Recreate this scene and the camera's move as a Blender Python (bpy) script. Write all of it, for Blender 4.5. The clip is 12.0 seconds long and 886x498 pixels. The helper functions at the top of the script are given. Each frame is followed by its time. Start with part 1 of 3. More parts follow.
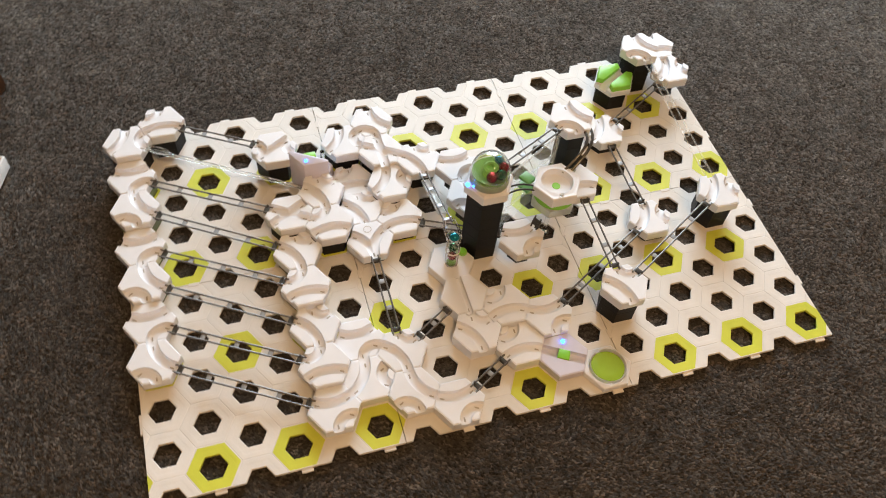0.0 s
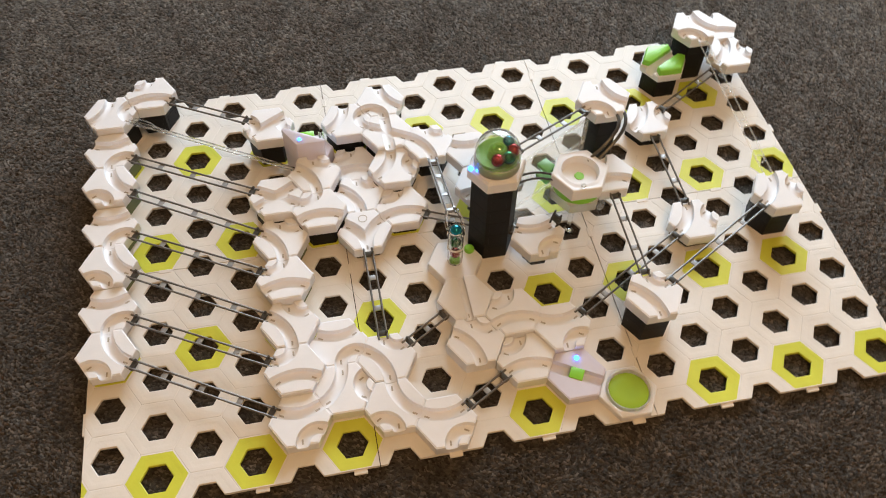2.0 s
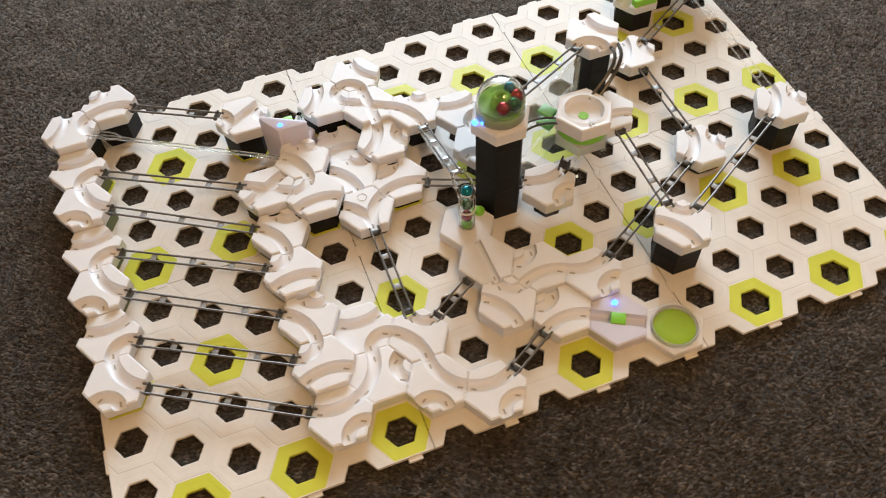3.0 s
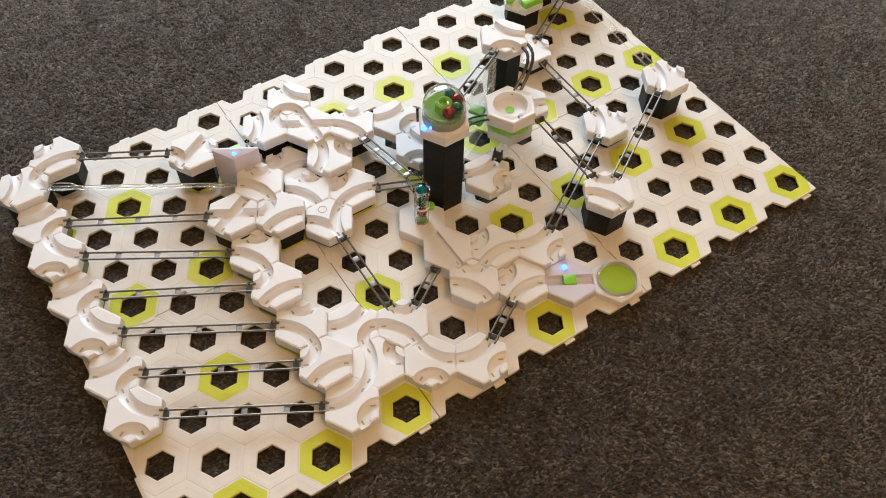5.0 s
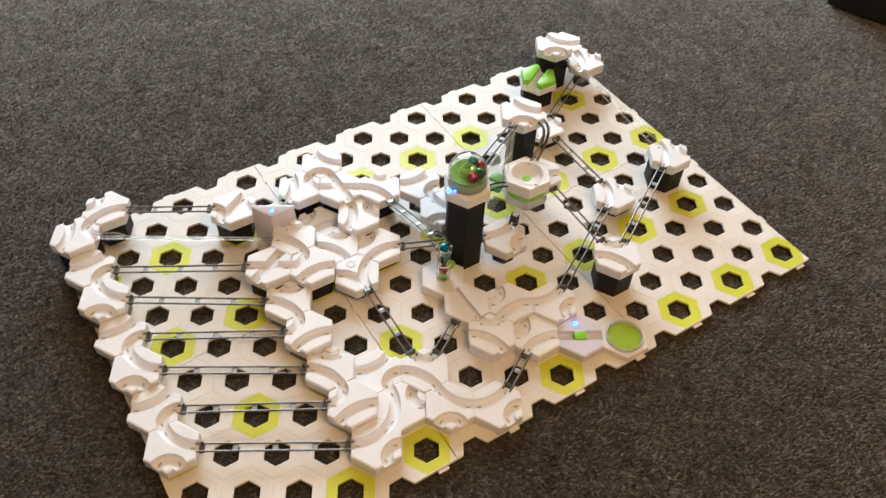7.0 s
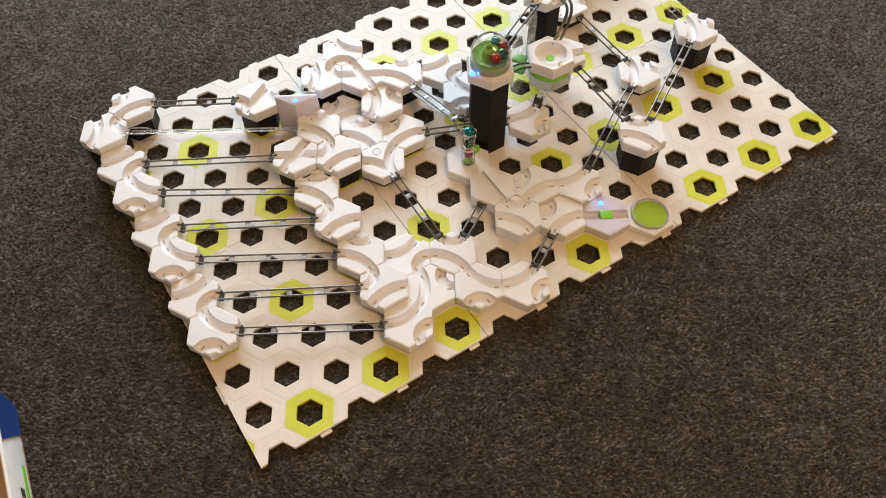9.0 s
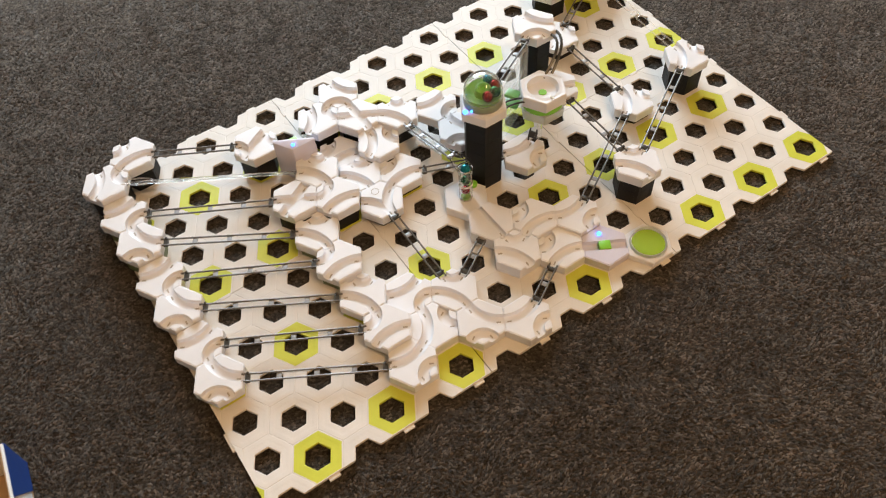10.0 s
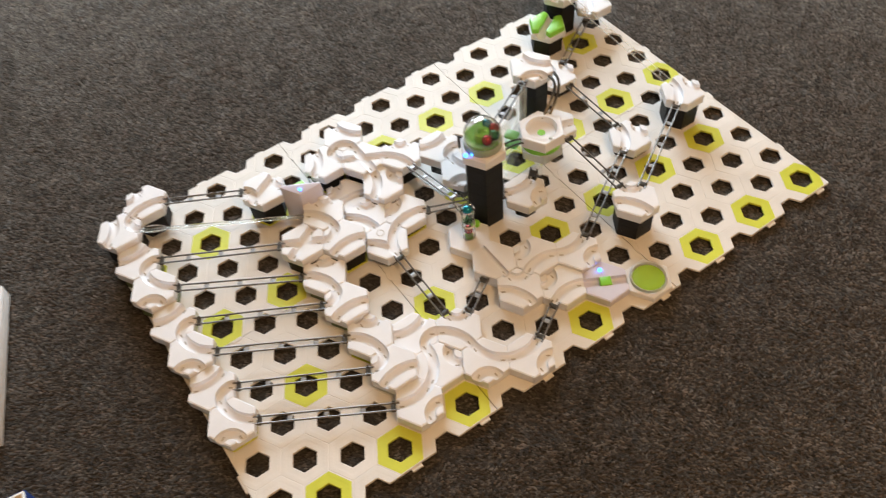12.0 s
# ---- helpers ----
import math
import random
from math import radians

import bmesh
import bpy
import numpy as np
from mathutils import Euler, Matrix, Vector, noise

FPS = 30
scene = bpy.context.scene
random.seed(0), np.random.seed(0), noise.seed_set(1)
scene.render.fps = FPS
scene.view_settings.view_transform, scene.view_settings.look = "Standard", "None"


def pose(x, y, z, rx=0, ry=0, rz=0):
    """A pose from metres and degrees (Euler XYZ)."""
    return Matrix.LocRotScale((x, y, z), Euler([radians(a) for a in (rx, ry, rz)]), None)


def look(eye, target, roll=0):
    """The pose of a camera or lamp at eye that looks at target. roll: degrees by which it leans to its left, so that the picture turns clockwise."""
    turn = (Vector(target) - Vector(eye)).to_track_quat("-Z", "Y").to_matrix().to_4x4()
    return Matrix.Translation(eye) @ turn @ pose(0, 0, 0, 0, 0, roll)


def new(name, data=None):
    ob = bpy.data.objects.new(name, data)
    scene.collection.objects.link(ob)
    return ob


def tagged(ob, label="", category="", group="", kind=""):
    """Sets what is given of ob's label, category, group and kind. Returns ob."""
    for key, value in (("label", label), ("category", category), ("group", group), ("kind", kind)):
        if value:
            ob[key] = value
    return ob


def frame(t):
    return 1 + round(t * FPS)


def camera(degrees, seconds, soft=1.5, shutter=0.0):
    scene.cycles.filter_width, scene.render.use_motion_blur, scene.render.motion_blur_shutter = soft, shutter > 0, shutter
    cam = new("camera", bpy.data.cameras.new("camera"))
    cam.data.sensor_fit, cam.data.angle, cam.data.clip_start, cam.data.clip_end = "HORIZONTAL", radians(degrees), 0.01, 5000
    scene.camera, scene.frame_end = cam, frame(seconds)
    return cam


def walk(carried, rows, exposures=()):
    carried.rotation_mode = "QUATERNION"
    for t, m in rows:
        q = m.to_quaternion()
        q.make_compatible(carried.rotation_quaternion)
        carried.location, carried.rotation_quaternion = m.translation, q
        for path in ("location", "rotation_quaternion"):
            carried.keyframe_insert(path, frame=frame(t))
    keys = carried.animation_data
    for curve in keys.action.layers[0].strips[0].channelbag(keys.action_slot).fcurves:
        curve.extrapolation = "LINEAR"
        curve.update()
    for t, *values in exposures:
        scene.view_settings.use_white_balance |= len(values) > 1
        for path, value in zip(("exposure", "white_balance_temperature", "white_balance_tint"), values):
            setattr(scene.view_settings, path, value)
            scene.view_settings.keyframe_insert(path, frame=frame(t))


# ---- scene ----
cam = camera(56.1, 12.0, soft=1.0, shutter=0.5)
PATH = [
    (0, (0.136, -0.392, 0.875), (0.564, 0.689, -0.752), 6.3),
    (0.5, (0.163, -0.413, 0.871), (0.533, 0.688, -0.757), 7.8),
    (1, (0.205, -0.407, 0.856), (0.543, 0.737, -0.749), 6.3),
    (1.5, (0.237, -0.367, 0.803), (0.517, 0.796, -0.8), 4.6),
    (2, (0.245, -0.357, 0.754), (0.489, 0.802, -0.858), 1.0),
    (2.5, (0.226, -0.339, 0.719), (0.523, 0.795, -0.901), -2.1),
    (2.7, (0.21, -0.338, 0.697), (0.538, 0.794, -0.919), -2.9),
    (4.3, (0.054, -0.295, 0.705), (0.646, 0.68, -0.938), 2.8),
    (4.5, (0.058, -0.311, 0.731), (0.703, 0.638, -0.908), 3.2),
    (5, (0.052, -0.341, 0.772), (0.719, 0.623, -0.848), 1.4),
    (5.5, (0.033, -0.355, 0.784), (0.72, 0.606, -0.83), 2.9),
    (5.9, (0.015, -0.378, 0.794), (0.737, 0.628, -0.777), 3.3),
    (6, (0.02, -0.378, 0.807), (0.744, 0.635, -0.758), 2.9),
    (6.1, (0.021, -0.376, 0.819), (0.757, 0.643, -0.737), 3.2),
    (6.5, (0.009, -0.388, 0.822), (0.796, 0.701, -0.66), 3.1),
    (7, (-0.008, -0.384, 0.81), (0.743, 0.709, -0.688), 2.9),
    (7.5, (-0.024, -0.379, 0.799), (0.647, 0.677, -0.761), 2.4),
    (7.7, (-0.023, -0.38, 0.796), (0.607, 0.651, -0.798), 1.8),
    (9.3, (-0.018, -0.4, 0.816), (0.576, 0.553, -0.839), -1.4),
    (9.5, (-0.017, -0.401, 0.82), (0.576, 0.568, -0.826), -2.1),
    (10, (-0.004, -0.392, 0.828), (0.598, 0.607, -0.797), -4.0),
    (10.5, (0.03, -0.367, 0.819), (0.668, 0.615, -0.802), -4.0),
    (11, (0.055, -0.347, 0.818), (0.712, 0.605, -0.814), -3.7),
    (11.5, (0.041, -0.365, 0.831), (0.68, 0.596, -0.802), -4.2),
    (12, (0.012, -0.394, 0.864), (0.606, 0.651, -0.734), -6.5),
]
EXPOSURES = [(0, 0.18), (2.0, 0.12), (2.7, 0.11), (4.5, 0.08), (5.2, 0.13), (6.2, 0.23), (7.0, 0.24), (7.7, 0.22), (9.5, 0.20), (12, 0.21)]
walk(cam, [(t, look(eye, target, roll)) for t, eye, target, roll in PATH], EXPOSURES)

# ---- light ----
P = 0.053                      # spacing of the hexagon grid
DX = P * math.sqrt(3) / 2
FLOOR = -0.0045                # tips of the carpet pile; the plates' upper face is z = 0

world = bpy.data.worlds.new("world")
scene.world = world
world.use_nodes = True
sky = world.node_tree.nodes.new("ShaderNodeTexSky")
sky.sky_type, sky.sun_disc, sky.sun_elevation, sky.sun_rotation = "NISHITA", False, radians(35), radians(30)
world.node_tree.links.new(sky.outputs[0], world.node_tree.nodes["Background"].inputs[0])
world.node_tree.nodes["Background"].inputs[1].default_value = 0.1


def area_lamp(name, m, sx, sy, watts, colour):
    lamp = bpy.data.lights.new(name, "AREA")
    lamp.shape, lamp.size, lamp.size_y, lamp.energy, lamp.color = "RECTANGLE", sx, sy, watts, colour
    ob = new(name, lamp)
    ob.matrix_world = m
    return ob


area_lamp("window_daylight", look((1.55, 3.02, 1.42), (0.7, 0.0, 0.2)), 2.4, 1.6, 161, (0.73, 0.882, 1.0))
# Unseen warm fill, added overhead to tint and lift the front and shaded parts.
area_lamp("warm_fill_light", look((0.45, -1.3, 2.33), (0.45, -1.3, 0.0)), 0.5, 0.5, 26.5, (1.0, 0.585, 0.25))


# ---- materials ----
def mat(name, colour, rough=0.5, metal=0.0, vary=0.06, scale=40.0, bump=0.0, bump_scale=300.0, coat=0.0,
        trans=0.0, ior=1.47, sss=0.0, glow=0.0, piece=0.0):
    m = bpy.data.materials.new(name)
    m.use_nodes = True
    n, l = m.node_tree.nodes, m.node_tree.links
    b = n["Principled BSDF"]
    b.inputs["Roughness"].default_value = rough
    b.inputs["Metallic"].default_value = metal
    b.inputs["Transmission Weight"].default_value = trans
    b.inputs["IOR"].default_value = ior
    b.inputs["Coat Weight"].default_value = coat
    if sss:
        b.inputs["Subsurface Weight"].default_value = sss
        b.inputs["Subsurface Radius"].default_value = (0.004, 0.003, 0.002)
    co = n.new("ShaderNodeTexCoord")
    big = n.new("ShaderNodeTexNoise")
    big.inputs["Scale"].default_value, big.inputs["Detail"].default_value = scale, 6
    l.new(co.outputs["Object"], big.inputs["Vector"])
    ramp = n.new("ShaderNodeMapRange")
    ramp.inputs[1].default_value, ramp.inputs[2].default_value = 0.3, 0.7
    ramp.inputs[3].default_value, ramp.inputs[4].default_value = 1 - vary, 1 + vary
    l.new(big.outputs[0], ramp.inputs[0])
    fac = ramp.outputs[0]
    if piece:
        info = n.new("ShaderNodeObjectInfo")
        r2 = n.new("ShaderNodeMapRange")
        r2.inputs[3].default_value, r2.inputs[4].default_value = 1 - piece, 1.0
        l.new(info.outputs["Random"], r2.inputs[0])
        mul = n.new("ShaderNodeMath")
        mul.operation = "MULTIPLY"
        l.new(fac, mul.inputs[0]), l.new(r2.outputs[0], mul.inputs[1])
        fac = mul.outputs[0]
    mix = n.new("ShaderNodeVectorMath")
    mix.operation = "SCALE"
    mix.inputs[0].default_value = colour
    l.new(fac, mix.inputs["Scale"])
    l.new(mix.outputs[0], b.inputs["Base Color"])
    rr = n.new("ShaderNodeMapRange")
    rr.inputs[3].default_value, rr.inputs[4].default_value = max(0, rough - 0.08), min(1, rough + 0.08)
    l.new(big.outputs[0], rr.inputs[0])
    if trans < 0.5:
        l.new(rr.outputs[0], b.inputs["Roughness"])
    if bump:
        fine = n.new("ShaderNodeTexNoise")
        fine.inputs["Scale"].default_value, fine.inputs["Detail"].default_value = bump_scale, 4
        l.new(co.outputs["Object"], fine.inputs["Vector"])
        bp = n.new("ShaderNodeBump")
        bp.inputs["Strength"].default_value, bp.inputs["Distance"].default_value = bump, 0.001
        l.new(fine.outputs[0], bp.inputs["Height"])
        l.new(bp.outputs[0], b.inputs["Normal"])
    if glow:
        b.inputs["Emission Color"].default_value = (*colour, 1)
        b.inputs["Emission Strength"].default_value = glow
    return m


WHITE = mat("white_plastic", (0.79, 0.806, 0.858), 0.45, vary=0.03, bump=0.08, bump_scale=500, piece=0.04)
PLATE = mat("plate_white", (0.745, 0.722, 0.692), 0.58, vary=0.05, scale=25, bump=0.12, bump_scale=400, piece=0.05)
LIME = mat("plate_lime", (0.60, 0.64, 0.062), 0.45, vary=0.07, scale=25, bump=0.12, bump_scale=400, piece=0.05)
BLACK = mat("black_plastic", (0.006, 0.006, 0.007), 0.55, vary=0.2, bump=0.15, bump_scale=300)
BLACK.node_tree.nodes["Principled BSDF"].inputs["Specular IOR Level"].default_value = 0.28
GREEN = mat("green_plastic", (0.23, 0.60, 0.045), 0.35, vary=0.05)
BOWL = mat("lime_bowl", (0.33, 0.54, 0.035), 0.45, vary=0.05)
DOMEBOWL = mat("green_bowl", (0.27, 0.58, 0.07), 0.4, vary=0.05)
LILAC = mat("pale_lilac_plastic", (0.63, 0.615, 0.735), 0.4, vary=0.03)
STEEL = mat("rail_steel", (0.16, 0.152, 0.145), 0.42, metal=0.5, vary=0.15, scale=120)
CHROME = mat("tie_chrome", (0.34, 0.34, 0.35), 0.5, metal=0.7, vary=0.08)
SMOKE = mat("smoky_plastic", (0.05, 0.048, 0.045), 0.3, vary=0.1)
GREY = mat("grey_plastic", (0.42, 0.395, 0.365), 0.45, vary=0.08)
CLEAR = mat("clear_plastic", (0.96, 0.98, 0.98), 0.04, trans=1.0, vary=0.0, ior=1.55)
CHUTE = mat("chute_plastic", (0.96, 0.98, 0.98), 0.2, trans=1.0, vary=0.0, ior=1.45)
MOSS = mat("smoky_green_plastic", (0.10, 0.13, 0.04), 0.35, vary=0.1)


def panel_material():
    """Thin clear plastic: light goes straight through, with a faint milky gloss."""
    m = mat("clear_panel", (0.90, 0.95, 0.95), 0.12, vary=0.0)
    n, l = m.node_tree.nodes, m.node_tree.links
    mix = n.new("ShaderNodeMixShader")
    mix.inputs[0].default_value = 0.17
    l.new(n.new("ShaderNodeBsdfTransparent").outputs[0], mix.inputs[1])
    l.new(n["Principled BSDF"].outputs[0], mix.inputs[2])
    l.new(mix.outputs[0], n["Material Output"].inputs[0])
    return m


PANEL = panel_material()
TABGREEN = mat("dull_green_plastic", (0.22, 0.52, 0.16), 0.35, trans=0.35, vary=0.0)
FROST = mat("frosted_plastic", (0.86, 0.89, 0.90), 0.3, trans=0.75, vary=0.0, ior=1.3)
LED = mat("blue_led", (0.04, 0.20, 1.0), 0.3, glow=6.0, vary=0.0)
RED = mat("red_marble", (0.30, 0.006, 0.012), 0.12, metal=0.7, vary=0.05)
DARKGREEN = mat("green_marble", (0.01, 0.16, 0.06), 0.12, metal=0.7, vary=0.05)
TEAL = mat("teal_marble", (0.01, 0.22, 0.30), 0.12, metal=0.7, vary=0.05)
BLUE = mat("blue_card", (0.01, 0.045, 0.22), 0.45, vary=0.06)
CARDWHITE = mat("white_card", (0.74, 0.73, 0.72), 0.5, vary=0.04)
BROWN = mat("brown_card", (0.42, 0.29, 0.17), 0.8, vary=0.1, bump=0.2)
WOOD = mat("dark_wood", (0.075, 0.034, 0.015), 0.4, vary=0.3, scale=18, coat=0.2)
CLOTHBLACK = mat("black_cloth", (0.006, 0.006, 0.006), 0.7, vary=0.2, bump=0.2)
# unseen walls and ceiling, coloured orange so their bounce warms the shadows
WALLBOUNCE = mat("wall_bounce", (0.62, 0.42, 0.245), 0.8, vary=0.04, scale=3, bump=0.1, bump_scale=200)
CEILBOUNCE = mat("ceiling_bounce", (0.76, 0.58, 0.38), 0.9, vary=0.03, scale=3, bump=0.1, bump_scale=200)


def carpet_material():
    m = bpy.data.materials.new("carpet_pile")
    m.use_nodes = True
    n, l = m.node_tree.nodes, m.node_tree.links
    b = n["Principled BSDF"]
    b.inputs["Roughness"].default_value = 0.62
    b.inputs["Specular IOR Level"].default_value = 0.2
    b.inputs["Sheen Weight"].default_value = 0.1
    b.inputs["Sheen Roughness"].default_value = 0.45
    b.inputs["Sheen Tint"].default_value = (0.62, 0.58, 0.53, 1)
    co = n.new("ShaderNodeTexCoord")
    heights = []
    for scale, detail, rough in ((330, 3, 0.6), (120, 3, 0.6), (5, 4, 0.6)):
        t = n.new("ShaderNodeTexNoise")
        t.inputs["Scale"].default_value, t.inputs["Detail"].default_value, t.inputs["Roughness"].default_value = scale, detail, rough
        t.inputs["Distortion"].default_value = 0.6
        l.new(co.outputs["Object"], t.inputs["Vector"])
        heights.append(t.outputs[0])
    add = n.new("ShaderNodeMath")
    add.operation = "MULTIPLY_ADD"
    add.inputs[1].default_value = 1.6
    l.new(heights[0], add.inputs[0]), l.new(heights[1], add.inputs[2])
    ramp = n.new("ShaderNodeValToRGB")
    span = n.new("ShaderNodeMapRange")
    span.inputs[1].default_value, span.inputs[2].default_value = 0.95, 1.65
    l.new(add.outputs[0], span.inputs[0])
    e = ramp.color_ramp.elements
    e[0].position, e[0].color = 0.0, (0.025, 0.0213, 0.0184, 1)
    e[1].position, e[1].color = 1.0, (0.053, 0.0456, 0.0397, 1)
    mid = e.new(0.5)
    mid.color = (0.038, 0.0329, 0.0287, 1)
    l.new(span.outputs[0], ramp.inputs[0])
    patch = n.new("ShaderNodeMapRange")
    patch.inputs[1].default_value, patch.inputs[2].default_value = 0.3, 0.7
    patch.inputs[3].default_value, patch.inputs[4].default_value = 0.85, 1.15
    l.new(heights[2], patch.inputs[0])
    sc = n.new("ShaderNodeVectorMath")
    sc.operation = "SCALE"
    l.new(ramp.outputs[0], sc.inputs[0]), l.new(patch.outputs[0], sc.inputs["Scale"])
    l.new(sc.outputs[0], b.inputs["Base Color"])
    bp = n.new("ShaderNodeBump")
    bp.inputs["Strength"].default_value, bp.inputs["Distance"].default_value = 0.6, 0.002
    l.new(add.outputs[0], bp.inputs["Height"])
    l.new(bp.outputs[0], b.inputs["Normal"])
    return m


CARPET = carpet_material()


def pile_material():
    """Wool-mix yarn: every tuft has its own tone, from near black to pale brown, some olive, some reddish."""
    m = bpy.data.materials.new("carpet_tufts")
    m.use_nodes = True
    n, l = m.node_tree.nodes, m.node_tree.links
    b = n["Principled BSDF"]
    b.inputs["Roughness"].default_value = 0.85
    b.inputs["Specular IOR Level"].default_value = 0.12
    b.inputs["Sheen Weight"].default_value = 1.0
    b.inputs["Sheen Roughness"].default_value = 0.52
    b.inputs["Sheen Tint"].default_value = (0.94, 0.855, 0.765, 1)
    geo = n.new("ShaderNodeNewGeometry")
    ramp = n.new("ShaderNodeValToRGB")
    ramp.color_ramp.interpolation = "CONSTANT"
    e = ramp.color_ramp.elements
    e[0].position, e[0].color = 0.0, (0.0105, 0.0087, 0.0075, 1)
    e[1].position, e[1].color = 0.94, (0.0870, 0.0752, 0.0655, 1)
    for at, c in ((0.14, (0.0199, 0.0163, 0.0138)), (0.30, (0.0312, 0.0261, 0.0221)), (0.46, (0.0436, 0.0355, 0.0307)),
                  (0.60, (0.0397, 0.0343, 0.0282)), (0.72, (0.0549, 0.0459, 0.0393)), (0.84, (0.0738, 0.0627, 0.0542))):
        e.new(at).color = (*c, 1)
    l.new(geo.outputs["Random Per Island"], ramp.inputs[0])
    # fibres fan out of each tuft, so it shades softer than a hard spike
    soft = n.new("ShaderNodeVectorMath")
    soft.operation = "MULTIPLY_ADD"
    soft.inputs[1].default_value, soft.inputs[2].default_value = (0.46, 0.46, 0.46), (0.0, 0.0, 0.54)
    l.new(geo.outputs["Normal"], soft.inputs[0])
    unit = n.new("ShaderNodeVectorMath")
    unit.operation = "NORMALIZE"
    l.new(soft.outputs[0], unit.inputs[0])
    l.new(unit.outputs[0], b.inputs["Normal"])
    co = n.new("ShaderNodeTexCoord")
    fac = None
    for scale, low, high in ((6, 0.84, 1.16), (30, 0.74, 1.28), (85, 0.60, 1.45)):
        t = n.new("ShaderNodeTexNoise")
        t.inputs["Scale"].default_value, t.inputs["Detail"].default_value = scale, 4
        l.new(co.outputs["Object"], t.inputs["Vector"])
        patch = n.new("ShaderNodeMapRange")
        patch.inputs[1].default_value, patch.inputs[2].default_value = 0.3, 0.7
        patch.inputs[3].default_value, patch.inputs[4].default_value = low, high
        l.new(t.outputs[0], patch.inputs[0])
        if fac is None:
            fac = patch.outputs[0]
        else:
            mul = n.new("ShaderNodeMath")
            mul.operation = "MULTIPLY"
            l.new(fac, mul.inputs[0]), l.new(patch.outputs[0], mul.inputs[1])
            fac = mul.outputs[0]
    sc = n.new("ShaderNodeVectorMath")
    sc.operation = "SCALE"
    l.new(ramp.outputs[0], sc.inputs[0]), l.new(fac, sc.inputs["Scale"])
    l.new(sc.outputs[0], b.inputs["Base Color"])
    # brushed patches of the pile take more or less sheen
    brushed = n.new("ShaderNodeTexNoise")
    brushed.inputs["Scale"].default_value, brushed.inputs["Detail"].default_value, brushed.inputs["Distortion"].default_value = 26, 5, 1.2
    l.new(co.outputs["Object"], brushed.inputs["Vector"])
    weight = n.new("ShaderNodeMapRange")
    weight.inputs[1].default_value, weight.inputs[2].default_value = 0.32, 0.64
    weight.inputs[3].default_value, weight.inputs[4].default_value = 0.70, 1.18
    l.new(brushed.outputs[0], weight.inputs[0])
    glint = n.new("ShaderNodeMath")
    glint.operation = "MULTIPLY"
    one = n.new("ShaderNodeMapRange")
    one.inputs[3].default_value, one.inputs[4].default_value = 0.72, 1.12
    l.new(geo.outputs["Random Per Island"], one.inputs[0])
    l.new(weight.outputs[0], glint.inputs[0]), l.new(one.outputs[0], glint.inputs[1])
    l.new(glint.outputs[0], b.inputs["Sheen Weight"])
    return m


PILE = pile_material()


# ---- mesh helpers ----
def finish(bm, name, material, smooth=False):
    me = bpy.data.meshes.new(name)
    bmesh.ops.recalc_face_normals(bm, faces=bm.faces)
    bm.to_mesh(me)
    bm.free()
    for mm in material if isinstance(material, (list, tuple)) else (material,):
        me.materials.append(mm)
    if smooth:
        for p in me.polygons:
            p.use_smooth = True
        me.set_sharp_from_angle(angle=radians(38))
    return me


def part(name, bm, material, parent=None, label="", m=None, smooth=True):
    """Links a bmesh, or a mesh that is shared, as one object under a thing."""
    me = bm if isinstance(bm, bpy.types.Mesh) else finish(bm, name, material, smooth)
    ob = new(name, me)
    ob.parent = parent
    if m is not None:
        ob.matrix_basis = m
    return tagged(ob, label)


def thing(name, m, label, category, group="", kind=""):
    ob = new(name)
    ob.empty_display_size = 0.01
    ob.matrix_basis = m
    return tagged(ob, label, category, group, kind)


def block(bm, x0, x1, y0, y1, z0, z1, bevel=0.0):
    r = bmesh.ops.create_cube(bm, size=1.0, matrix=Matrix.Translation(((x0 + x1) / 2, (y0 + y1) / 2, (z0 + z1) / 2))
                              @ Matrix.Diagonal((x1 - x0, y1 - y0, z1 - z0, 1)))
    if bevel:
        es = list({e for v in r["verts"] for e in v.link_edges})
        bmesh.ops.bevel(bm, geom=es, offset=bevel, segments=2, affect="EDGES", profile=0.5)
    return bm


def lathe(profile, seg=32, close=False, turn=0.0):
    """A turned solid from (radius, height) pairs."""
    bm = bmesh.new()
    rings = []
    for r, z in profile:
        rings.append([bm.verts.new((r * math.cos(turn + 2 * math.pi * k / seg), r * math.sin(turn + 2 * math.pi * k / seg), z)) for k in range(seg)])
    pairs = list(zip(rings, rings[1:]))
    if close:
        pairs.append((rings[-1], rings[0]))
    for a, b in pairs:
        for k in range(seg):
            bm.faces.new((a[k], a[(k + 1) % seg], b[(k + 1) % seg], b[k]))
    if not close:
        bm.faces.new(rings[0]), bm.faces.new(rings[-1])
    return bm


def hexring(profile, close=False):
    """A six-sided solid from (apothem, height) pairs; its flat sides face +y and -y."""
    return lathe([(a / math.cos(math.pi / 6), z) for a, z in profile], 6, close)


def sweep(points, radius, sides=8):
    """A rod of round section along a line of points."""
    bm = bmesh.new()
    pts = [Vector(p) for p in points]
    rings = []
    for k, p in enumerate(pts):
        d = (pts[min(k + 1, len(pts) - 1)] - pts[max(k - 1, 0)]).normalized()
        u = d.cross(Vector((0, 0, 1)))
        u = u.normalized() if u.length > 1e-4 else Vector((1, 0, 0))
        v = d.cross(u)
        rings.append([bm.verts.new(p + radius * (math.cos(2 * math.pi * s / sides) * u + math.sin(2 * math.pi * s / sides) * v)) for s in range(sides)])
    for a, b in zip(rings, rings[1:]):
        for s in range(sides):
            bm.faces.new((a[s], a[(s + 1) % sides], b[(s + 1) % sides], b[s]))
    bm.faces.new(rings[0]), bm.faces.new(rings[-1])
    return bm


